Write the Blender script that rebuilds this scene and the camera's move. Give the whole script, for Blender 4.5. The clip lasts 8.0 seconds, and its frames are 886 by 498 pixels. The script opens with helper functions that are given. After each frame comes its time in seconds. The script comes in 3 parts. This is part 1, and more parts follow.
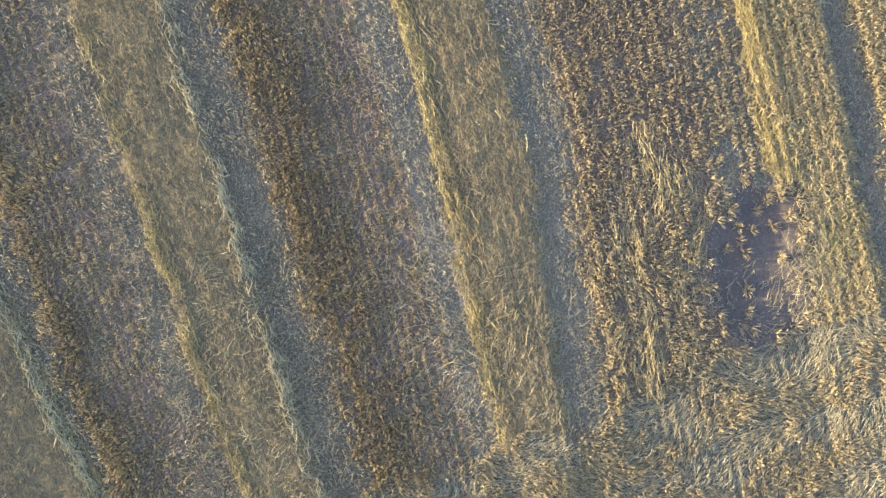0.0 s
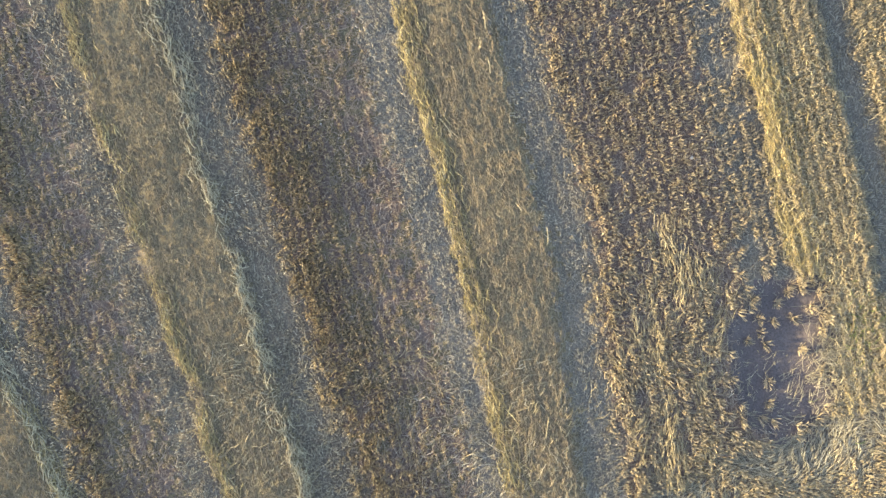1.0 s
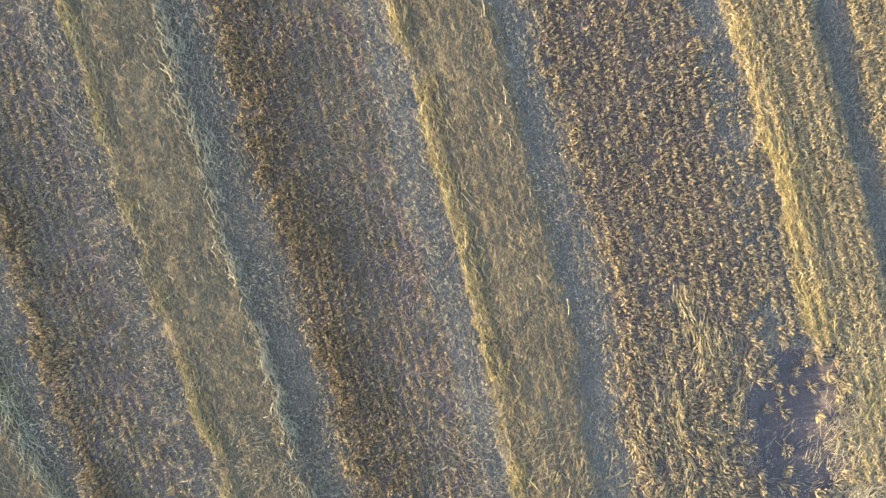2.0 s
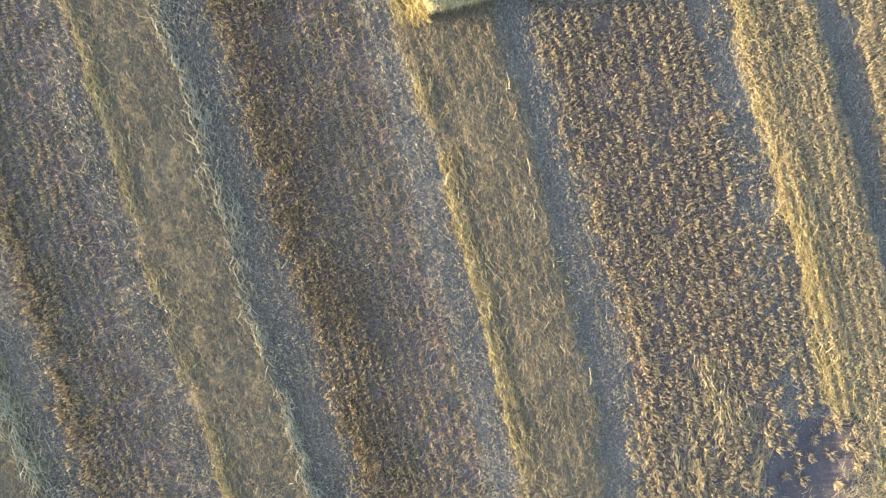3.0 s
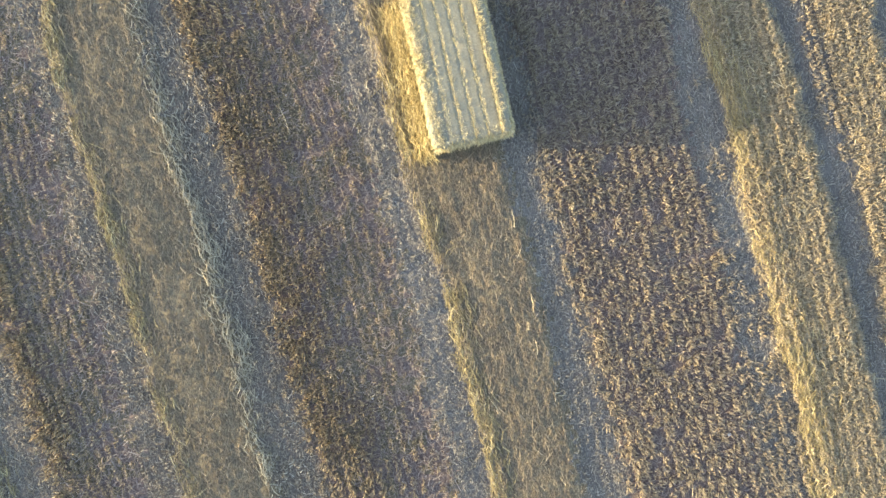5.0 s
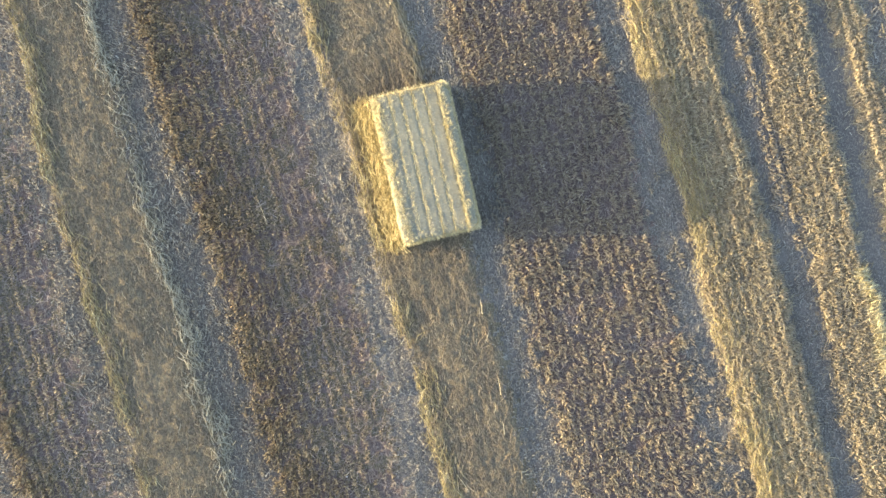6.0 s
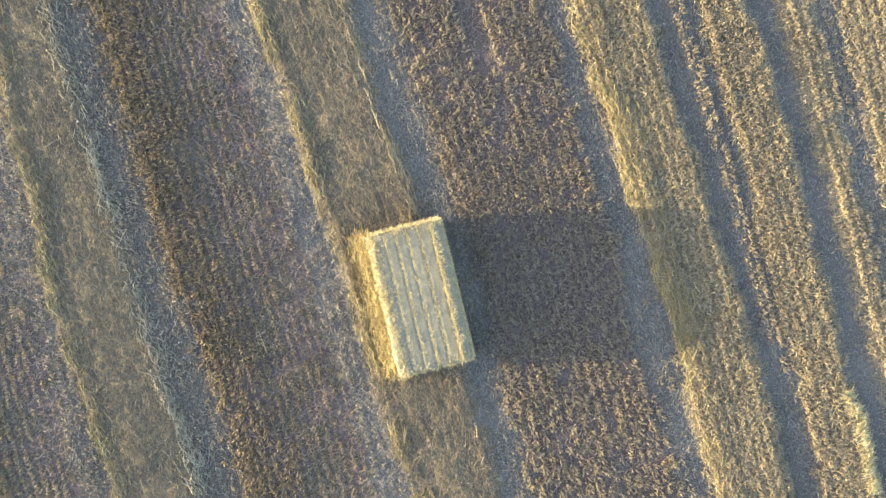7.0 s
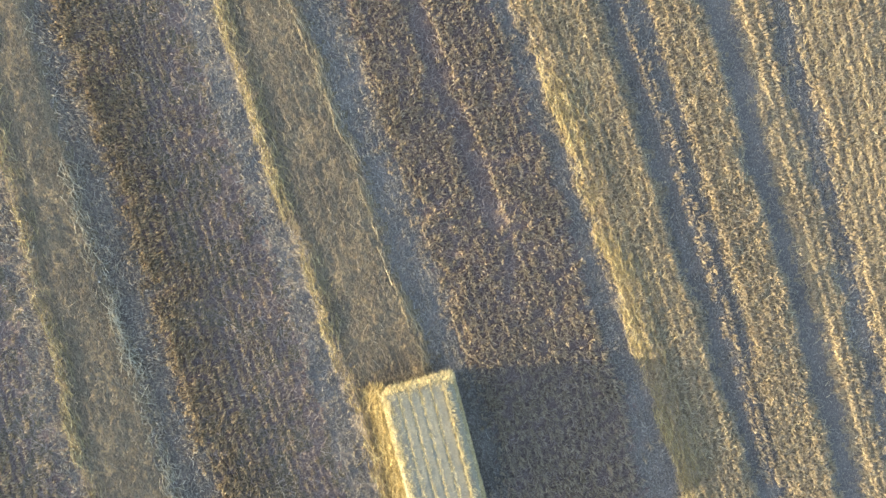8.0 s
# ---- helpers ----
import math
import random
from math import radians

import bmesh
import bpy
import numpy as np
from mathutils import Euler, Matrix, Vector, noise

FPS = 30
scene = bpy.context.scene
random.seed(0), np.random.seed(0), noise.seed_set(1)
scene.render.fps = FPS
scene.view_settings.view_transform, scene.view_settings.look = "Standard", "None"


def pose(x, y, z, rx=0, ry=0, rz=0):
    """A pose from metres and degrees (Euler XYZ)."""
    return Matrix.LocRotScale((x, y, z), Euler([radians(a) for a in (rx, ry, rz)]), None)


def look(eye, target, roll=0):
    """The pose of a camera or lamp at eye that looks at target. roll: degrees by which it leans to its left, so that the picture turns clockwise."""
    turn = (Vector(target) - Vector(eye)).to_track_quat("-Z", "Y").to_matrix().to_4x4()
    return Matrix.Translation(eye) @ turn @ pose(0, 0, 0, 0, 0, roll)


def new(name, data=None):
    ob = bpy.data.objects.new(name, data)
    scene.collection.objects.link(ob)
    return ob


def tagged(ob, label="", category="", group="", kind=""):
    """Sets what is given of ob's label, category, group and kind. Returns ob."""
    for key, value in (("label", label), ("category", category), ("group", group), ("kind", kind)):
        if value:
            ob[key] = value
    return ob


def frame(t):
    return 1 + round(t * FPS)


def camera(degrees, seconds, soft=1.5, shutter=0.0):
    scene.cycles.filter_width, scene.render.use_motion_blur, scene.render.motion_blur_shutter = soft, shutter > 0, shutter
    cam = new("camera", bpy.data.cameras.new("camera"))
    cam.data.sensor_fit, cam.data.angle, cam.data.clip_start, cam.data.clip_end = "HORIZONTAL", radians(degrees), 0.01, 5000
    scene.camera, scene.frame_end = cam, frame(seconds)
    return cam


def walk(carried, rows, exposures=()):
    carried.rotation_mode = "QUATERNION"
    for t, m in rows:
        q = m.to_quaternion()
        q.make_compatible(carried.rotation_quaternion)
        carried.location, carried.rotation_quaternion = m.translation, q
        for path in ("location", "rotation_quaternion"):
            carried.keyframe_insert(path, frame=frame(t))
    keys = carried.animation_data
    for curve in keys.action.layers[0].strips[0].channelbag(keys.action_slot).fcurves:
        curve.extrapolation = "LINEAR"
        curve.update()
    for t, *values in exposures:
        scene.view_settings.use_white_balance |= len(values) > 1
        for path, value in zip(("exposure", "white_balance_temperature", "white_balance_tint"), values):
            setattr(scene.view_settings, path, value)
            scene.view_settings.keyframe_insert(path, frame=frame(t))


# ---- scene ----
cam = camera(60.0, 8.0, soft=1.5)
# seconds, x, y, z in metres, then the turns about x, y and z in degrees: a slow flight over the field, looking straight down
ROWS = [
    (0.0, 0.034, -0.025, 10.698, -2.61, 0.49, 0.68),
    (0.5, -0.144, 0.585, 10.586, -2.53, 0.30, 1.23),
    (1.0, -0.354, 1.248, 10.572, -2.64, 0.00, 0.82),
    (1.5, -0.542, 1.724, 10.596, -2.46, -0.21, 0.42),
    (3.0, -1.090, 3.273, 10.686, -2.93, -0.43, 0.69),
    (3.5, -1.327, 3.726, 10.660, -3.17, -0.71, -0.04),
    (4.0, -1.480, 4.162, 10.649, -2.84, -0.78, 1.27),
    (4.5, -1.413, 4.617, 10.657, -2.73, -0.66, 1.49),
    (6.0, -0.784, 6.336, 11.199, -2.42, -0.30, 1.49),
    (6.5, -0.689, 7.203, 11.286, -2.62, -0.06, 1.49),
    (7.0, -0.675, 8.289, 11.399, -2.69, 0.03, 0.86),
    (7.5, -0.793, 9.478, 11.527, -3.23, -0.27, 0.56),
    (8.0, -1.012, 10.731, 11.694, -3.25, -0.71, 0.24),
]
walk(cam, [(t, pose(x, y, z, rx, ry, rz)) for t, x, y, z, rx, ry, rz in ROWS],
     exposures=[(0.0, 2.83, 8000, 16), (3.5, 2.90, 7700, 17), (6.5, 2.92, 7560, 18), (8.0, 2.89, 7550, 18)])

# ---- daylight: a low evening sun from the west, a clear sky ----
SUN_UP, SUN_WAY = 8.3, Vector((-1.0, -0.064, 0.0)).normalized()
to_sun = (SUN_WAY * math.cos(radians(SUN_UP)) + Vector((0, 0, math.sin(radians(SUN_UP))))).normalized()
sun = new("sun", bpy.data.lights.new("sun", "SUN"))
sun.data.energy, sun.data.angle, sun.data.color = 2.62, radians(0.55), (1.0, 0.898, 0.535)
sun.matrix_world = look(to_sun * 60, (0, 0, 0))
world = bpy.data.worlds.new("evening_sky")
scene.world = world
world.use_nodes = True
sky = world.node_tree.nodes.new("ShaderNodeTexSky")
sky.sky_type, sky.sun_disc = "NISHITA", False
sky.sun_elevation, sky.sun_rotation = radians(SUN_UP), math.atan2(to_sun.x, to_sun.y)
sky.altitude, sky.air_density, sky.dust_density, sky.ozone_density = 300, 1.0, 1.2, 1.6
backing = world.node_tree.nodes["Background"]
world.node_tree.links.new(sky.outputs["Color"], backing.inputs["Color"])
backing.inputs["Strength"].default_value = 0.15


# ---- materials ----
def shader(name, rough=0.7, spec=0.3):
    m = bpy.data.materials.new(name)
    m.use_nodes = True
    nt = m.node_tree
    bsdf = nt.nodes["Principled BSDF"]
    bsdf.inputs["Roughness"].default_value = rough
    bsdf.inputs["Specular IOR Level"].default_value = spec
    return m, nt, bsdf


def ramp(nt, source, stops):
    r = nt.nodes.new("ShaderNodeValToRGB")
    els = r.color_ramp.elements
    while len(els) < len(stops):
        els.new(0.5)
    for e, (p, c) in zip(els, stops):
        e.position, e.color = p, (*c, 1)
    nt.links.new(source, r.inputs["Fac"])
    return r.outputs["Color"]


def noise_at(nt, scale, detail=4.0, rough=0.6, squash=(1, 1, 1)):
    geo = nt.nodes.new("ShaderNodeNewGeometry")
    stretch = nt.nodes.new("ShaderNodeMapping")
    stretch.inputs["Scale"].default_value = squash
    nt.links.new(geo.outputs["Position"], stretch.inputs["Vector"])
    n = nt.nodes.new("ShaderNodeTexNoise")
    n.inputs["Scale"].default_value, n.inputs["Detail"].default_value, n.inputs["Roughness"].default_value = scale, detail, rough
    nt.links.new(stretch.outputs["Vector"], n.inputs["Vector"])
    return n.outputs["Fac"]


def mixed(nt, a, b, fac, mode="MIX"):
    m = nt.nodes.new("ShaderNodeMix")
    m.data_type, m.blend_type = "RGBA", mode
    for s, v in ((m.inputs[6], a), (m.inputs[7], b), (m.inputs[0], fac)):
        if hasattr(v, "is_output"):
            nt.links.new(v, s)
        else:
            s.default_value = v if isinstance(v, (int, float)) else (*v, 1)
    return m.outputs[2]


def bumped(nt, bsdf, height, strength, distance):
    b = nt.nodes.new("ShaderNodeBump")
    b.inputs["Strength"].default_value, b.inputs["Distance"].default_value = strength, distance
    nt.links.new(height, b.inputs["Height"])
    nt.links.new(b.outputs["Normal"], bsdf.inputs["Normal"])


def straw_material(name, stops, weathered, patch=1.2):
    """Dry stalks: every stalk its own tone, with weathered patches over the field."""
    m, nt, bsdf = shader(name, 0.55, 0.35)
    geo = nt.nodes.new("ShaderNodeNewGeometry")
    tone = ramp(nt, geo.outputs["Random Per Island"], stops)
    worn = ramp(nt, noise_at(nt, patch, 3), [(0.40, (0, 0, 0)), (0.68, (0.75, 0.75, 0.75))])
    col = mixed(nt, tone, weathered, worn)
    nt.links.new(col, bsdf.inputs["Base Color"])
    return m


STUBBLE = straw_material("stubble_straw", [(0.0, (0.19, 0.145, 0.096)), (0.35, (0.285, 0.227, 0.150)), (0.7, (0.355, 0.290, 0.196)), (1.0, (0.44, 0.370, 0.262))], (0.30, 0.247, 0.178))
SWATH = straw_material("swath_straw", [(0.0, (0.150, 0.111, 0.074)), (0.45, (0.212, 0.162, 0.110)), (0.92, (0.280, 0.221, 0.152)), (1.0, (0.52, 0.44, 0.31))], (0.200, 0.157, 0.116))
FLAT = straw_material("trodden_straw", [(0.0, (0.15, 0.126, 0.096)), (0.5, (0.25, 0.217, 0.168)), (0.88, (0.37, 0.330, 0.258)), (1.0, (0.60, 0.55, 0.44))], (0.235, 0.204, 0.160))
FOOT = straw_material("loose_gold_straw", [(0.0, (0.13, 0.092, 0.038)), (0.5, (0.30, 0.238, 0.110)), (0.85, (0.47, 0.39, 0.195)), (1.0, (0.66, 0.58, 0.34))], (0.26, 0.208, 0.105))
LITTER = straw_material("stubble_litter", [(0.0, (0.14, 0.102, 0.084)), (0.5, (0.235, 0.180, 0.149)), (0.9, (0.34, 0.273, 0.226)), (1.0, (0.50, 0.43, 0.365))], (0.22, 0.174, 0.154))
SWIRL = straw_material("swirled_gold_straw", [(0.0, (0.22, 0.170, 0.095)), (0.5, (0.34, 0.276, 0.165)), (0.85, (0.45, 0.375, 0.235)), (1.0, (0.62, 0.54, 0.36))], (0.31, 0.258, 0.165))
GREYED = straw_material("greyed_straw", [(0.0, (0.17, 0.15, 0.11)), (0.5, (0.265, 0.24, 0.18)), (0.9, (0.37, 0.34, 0.265)), (1.0, (0.60, 0.56, 0.46))], (0.25, 0.225, 0.17))
BRIGHT = straw_material("bright_straw", [(0.0, (0.50, 0.43, 0.28)), (1.0, (0.62, 0.56, 0.40))], (0.48, 0.43, 0.31))
PALE = straw_material("pale_trodden_straw", [(0.0, (0.17, 0.152, 0.128)), (0.5, (0.25, 0.230, 0.190)), (0.88, (0.34, 0.316, 0.262)), (1.0, (0.47, 0.44, 0.37))], (0.25, 0.230, 0.196))
DULL = straw_material("dull_brown_stubble", [(0.0, (0.14, 0.096, 0.054)), (0.4, (0.26, 0.193, 0.112)), (0.8, (0.38, 0.295, 0.175)), (1.0, (0.50, 0.41, 0.265))], (0.26, 0.200, 0.125))
WISP = straw_material("pale_combed_straw", [(0.0, (0.26, 0.230, 0.16)), (0.5, (0.36, 0.323, 0.23)), (1.0, (0.54, 0.49, 0.36))], (0.31, 0.275, 0.20))
GREEN = straw_material("green_weed", [(0.0, (0.07, 0.11, 0.03)), (0.6, (0.13, 0.18, 0.05)), (1.0, (0.22, 0.25, 0.08))], (0.16, 0.17, 0.07))
BALE = straw_material("bale_straw", [(0.0, (0.22, 0.18, 0.095)), (0.4, (0.40, 0.342, 0.19)), (0.8, (0.56, 0.495, 0.30)), (1.0, (0.72, 0.66, 0.45))], (0.46, 0.415, 0.275), 6.0)


def soil_material(name, dark, light, chaff, cover):
    """Crumbly soil under chaff: cover is the share of chaff, as the noise level where it starts."""
    m, nt, bsdf = shader(name, 0.92, 0.12)
    broad = ramp(nt, noise_at(nt, 0.9, 5), [(0.3, dark), (0.7, light)])
    crumbs = ramp(nt, noise_at(nt, 38, 6, 0.7), [(0.3, (0.55, 0.55, 0.56)), (0.7, (1.25, 1.22, 1.20))])
    lean = noise_at(nt, 70, 3, 0.6, (1, 0.40, 1))
    straw = ramp(nt, lean, [(cover, (0, 0, 0)), (cover + 0.10, (0.8, 0.8, 0.8))])
    col = mixed(nt, mixed(nt, broad, crumbs, 1.0, "MULTIPLY"), chaff, straw)
    nt.links.new(col, bsdf.inputs["Base Color"])
    bumped(nt, bsdf, noise_at(nt, 34, 6, 0.75), 0.7, 0.015)
    return m


SOIL = soil_material("field_soil", (0.136, 0.100, 0.088), (0.192, 0.147, 0.129), (0.29, 0.25, 0.215), 0.57)
# bare patch soil, darker and bluer: shade of the stubble round it, painted in
SHADED = soil_material("shaded_soil", (0.092, 0.080, 0.088), (0.128, 0.112, 0.118), (0.21, 0.185, 0.16), 0.62)
LIGHT_TRODDEN = soil_material("pale_trodden_chaff", (0.120, 0.107, 0.096), (0.174, 0.156, 0.139), (0.28, 0.257, 0.215), 0.54)
CHAFF = soil_material("chaff_on_soil", (0.108, 0.090, 0.066), (0.158, 0.133, 0.094), (0.235, 0.20, 0.13), 0.50)
# lighter copy of the chaff: fill light between dense tufts, put into the colour
FILL_CHAFF = soil_material("fill_lit_chaff_on_soil", (0.165, 0.130, 0.092), (0.235, 0.190, 0.135), (0.32, 0.27, 0.185), 0.50)
TRODDEN = soil_material("trodden_chaff", (0.102, 0.086, 0.074), (0.152, 0.130, 0.111), (0.26, 0.232, 0.180), 0.54)


def bale_body_material():
    m, nt, bsdf = shader("pressed_straw", 0.75, 0.2)
    fibre = ramp(nt, noise_at(nt, 60, 5, 0.7), [(0.3, (0.155, 0.147, 0.110)), (0.5, (0.215, 0.206, 0.160)), (0.72, (0.29, 0.278, 0.220))])
    broad = ramp(nt, noise_at(nt, 4, 3), [(0.3, (0.85, 0.85, 0.85)), (0.7, (1.08, 1.06, 1.0))])
    nt.links.new(mixed(nt, fibre, broad, 1.0, "MULTIPLY"), bsdf.inputs["Base Color"])
    bumped(nt, bsdf, noise_at(nt, 75, 5, 0.7), 0.8, 0.012)
    return m


PRESSED = bale_body_material()
TWINE = shader("baler_twine", 0.6, 0.3)[0]
TWINE.node_tree.nodes["Principled BSDF"].inputs["Base Color"].default_value = (0.50, 0.36, 0.14, 1)
STONE = shader("pale_stone", 0.8, 0.3)[0]
STONE.node_tree.nodes["Principled BSDF"].inputs["Base Color"].default_value = (0.62, 0.60, 0.56, 1)

# ---- the plan of the field: bands that run along the way the combine drove ----
rng = np.random.default_rng(7)
# name: place across the field at y = 5, and drift across per 10 m
EDGES = [
    (-16.0, -2.9), (-11.9, -2.9), (-11.2, -2.9), (-9.75, -2.9), (-8.70, -2.88), (-7.73, -2.55), (-6.40, -2.80),
    (-5.89, -2.99), (-4.60, -3.13), (-3.82, -3.31), (-1.96, -3.06), (-1.36, -3.05), (0.00, -3.00), (0.66, -2.95),
    (2.65, -2.65), (3.32, -3.03), (4.37, -3.05), (4.92, -2.81), (5.74, -2.99), (6.15, -2.99), (6.61, -3.02),
    (6.99, -3.06), (8.40, -3.06), (9.00, -3.06), (11.0, -3.06), (16.0, -3.06),
]
# the band to the right of each edge: stubble, flat (trodden wheel track), swath (loose straw), rut (bare)
KINDS = ["stubble", "flat", "swath", "swath", "flat", "stubble", "flat",
         "swath", "flat", "stubble", "flat", "swath", "flat", "stubble",
         "flat", "stubble", "flat", "stubble", "rut", "stubble", "flat",
         "stubble", "flat", "stubble", "swath"]


def lattice(ix, iy, seed):
    h = (ix.astype(np.int64) * 374761393 + iy.astype(np.int64) * 668265263 + seed * 1442695041) & 0x7FFFFFFF
    h = ((h ^ (h >> 13)) * 1274126177) & 0x7FFFFFFF
    return ((h ^ (h >> 16)) & 0xFFFF) / 65535.0


def grain(x, y, scale, seed=0):
    """Smooth random field between 0 and 1, its features about scale metres across."""
    t = 0.6 + seed * 1.7
    x, y = (x * math.cos(t) - y * math.sin(t)) / scale, (x * math.sin(t) + y * math.cos(t)) / scale
    ix, iy = np.floor(x), np.floor(y)
    fx, fy = x - ix, y - iy
    fx, fy = fx * fx * (3 - 2 * fx), fy * fy * (3 - 2 * fy)
    a, b = lattice(ix, iy, seed), lattice(ix + 1, iy, seed)
    c, d = lattice(ix, iy + 1, seed), lattice(ix + 1, iy + 1, seed)
    return (a + (b - a) * fx) * (1 - fy) + (c + (d - c) * fx) * fy


def bend(y, x):
    """How far the way of the combine swings sideways at y, on the line that passes x at y = 5."""
    v, w = np.clip((y - 5) / 10, -1.3, 1.3), np.clip(x / 5, -1.75, 1.45)
    return (-0.514 - 0.285 * w + 0.581 * w * w) * v * v + (-0.021 - 0.146 * w + 0.063 * w * w) * v ** 3


def row_line(x, y):
    """Place at y = 5 of the drilled row through x, y."""
    at = x + 3.0 * (y - 5) / 10
    for _ in range(3):
        at = x + 3.0 * (y - 5) / 10 - bend(y, at)
    return at


def smooth(a, b, v):
    t = np.clip((v - a) / (b - a), 0, 1)
    return t * t * (3 - 2 * t)


def edge_x(i, y):
    g = bend(y, EDGES[i][0])
    wobble = (grain(y, y * 0 + i * 7.3, 0.9, 3) - 0.5) * 0.15 + (grain(y, y * 0 + i * 3.1, 0.15, 4) - 0.5) * 0.11
    pinch = {11: -0.10, 12: -0.32, 13: -0.30}.get(i, 0.0) * smooth(1.8, -3.0, y)   # the swath narrows towards the turning strip
    return EDGES[i][0] + EDGES[i][1] * (y - 5) / 10 + g + wobble + pinch


def band_of(x, y):
    """Index of the band, metres from its left edge and metres to its right edge."""
    k = np.full(x.shape, -1)
    left, right = np.full(x.shape, 9.0), np.full(x.shape, 9.0)
    for i in range(len(EDGES)):
        e = edge_x(i, y)
        on = x >= e
        k = np.where(on, i, k)
        left = np.where(on, x - e, left)
        right = np.where(on, 9.0, np.minimum(right, e - x))
    return k, left, right


def headland(x, y):
    """0 in the field, 1 on the trampled strip where the combine turned."""
    return smooth(-0.15, 0.25, -3.72 + 0.42 * x + (grain(x, y, 0.8, 9) - 0.5) * 0.5 - y)


def sweep(x, y):
    """Above 0.5 where tufts still stand on the turning strip, below where it is trampled grey."""
    depth = -3.72 + 0.42 * x + (grain(x, y, 0.9, 57) - 0.5) * 0.9 - y
    return 0.5 + 0.22 * np.sin((depth - 0.55) / 1.35 * 2 * math.pi) + (grain(x, y, 0.75, 51) - 0.5) * 0.75 + (grain(x, y, 0.22, 55) - 0.5) * 0.5


def bowl(x, y):
    """A shallow hollow, added to shade the bare patch: steep towards the sun, rising slowly on the far side."""
    d = np.hypot((x - 4.46) / 0.66, (y + 0.68) / 1.0)
    far = smooth(4.2, 5.0, x)
    return (1 - far) * (1 - smooth(0.85, 1.30, d)) + far * (1 - smooth(0.6, 4.0, d)) * (1 - smooth(0.9, 1.8, np.abs(y + 0.68)))


def bare(x, y):
    """1 on the bare patch of soil, fading out round it."""
    d = np.hypot((x - 4.46) / 0.60, (y + 0.68) / 0.92) + (grain(x, y, 0.35, 11) - 0.5) * 0.35
    up = smooth(1.35, 0.2, y + 0.1) * 0.25
    return 1 - smooth(0.85, 1.25 + up * 2, d)


RAISED = {5: -0.105, 9: -0.105, 13: -0.095, 15: -0.02, 17: -0.03, 21: -0.04}   # strips that stand higher or lower than the rest
PALE_TRACKS = (10, 12, 14, 16, 20, 22)
LEVEL = {"stubble": -0.07, "flat": -0.095, "swath": -0.045, "rut": -0.13}


def lodged_zone(x, y):
    """1 where the crop was laid over before the cut."""
    return smooth(1.25, 0.75, np.hypot((x - 2.95) / 0.75, (y + 0.75) / 1.75) + (grain(x, y, 0.5, 81) - 0.5) * 0.5)


def stripe(x, y):
    """1 along the narrow bare furrow inside the broad stubble strip."""
    d = np.abs(x - (1.69 - 2.98 * (y - 5) / 10 + bend(y, 1.7)))
    return smooth(0.23, 0.14, d) * smooth(9.3, 10.2, y + (grain(x, y, 0.4, 12) - 0.5))


def thin_row(x, y):
    """1 along the single row of stubble left standing between two wheel tracks."""
    return smooth(0.11, 0.05, np.abs(x - (4.75 - 3.05 * (y - 5) / 10 + bend(y, 4.8)))) * smooth(5.5, 6.5, y)


def ground_z(x, y):
    z = np.zeros(x.shape)
    for i in range(1, len(EDGES)):
        step = RAISED.get(i, LEVEL[KINDS[min(i, len(KINDS) - 1)]]) - RAISED.get(i - 1, LEVEL[KINDS[i - 1]])
        if i in (14, 15):
            z = z + step * smooth(-0.22, 0.18, x - edge_x(i, y))
            continue
        if KINDS[min(i, len(KINDS) - 1)] == "swath":
            z = z + step * smooth(-0.12, 0.50, x - edge_x(i, y))
            continue
        z = z + step * (smooth(-0.14, 0.18, x - edge_x(i, y)) if step > 0 else smooth(-0.14, 0.10, x - edge_x(i, y)))
    for i, rise in ((15, 0.04), (17, 0.04), (21, 0.05)):   # strips that rise gently towards their far edge
        d = x - edge_x(i, y)
        z = z - rise * smooth(-0.06, 0.15, d) * (1 - np.clip(d / 0.9, 0, 1))
    for i in (7, 11):   # loose straw banked up along the swath's sunny edge
        z = z + (0.022 + 0.022 * smooth(3.0, 8.0, y)) * np.exp(-((x - edge_x(i, y) - 0.05) / 0.12) ** 2) * (0.35 + 1.1 * grain(x * 0.3, y + i, 0.7, 26))
    rows = np.cos(row_line(x, y) / 0.150 * 2 * math.pi)
    z = z + 0.025 * np.exp(-((x - (3.50 - 3.03 * (y - 5) / 10 + bend(y, 3.5))) / 0.17) ** 2) * smooth(-0.5, 2.0, y) * (0.6 + 0.8 * grain(x, y, 0.5, 25))
    z = z + rows * 0.006 - 0.012 * stripe(x, y) - 0.065 * bowl(x, y) + 0.03 * thin_row(x, y)
    z = z + (grain(x, y, 1.7, 21) - 0.5) * 0.030 + (grain(x, y, 0.30, 22) - 0.5) * 0.016 + (grain(x, y, 0.13, 23) - 0.5) * 0.012 + (grain(x, y, 0.07, 24) - 0.5) * 0.010
    near = smooth(60, 20, np.hypot(x, y - 5))
    return z * near


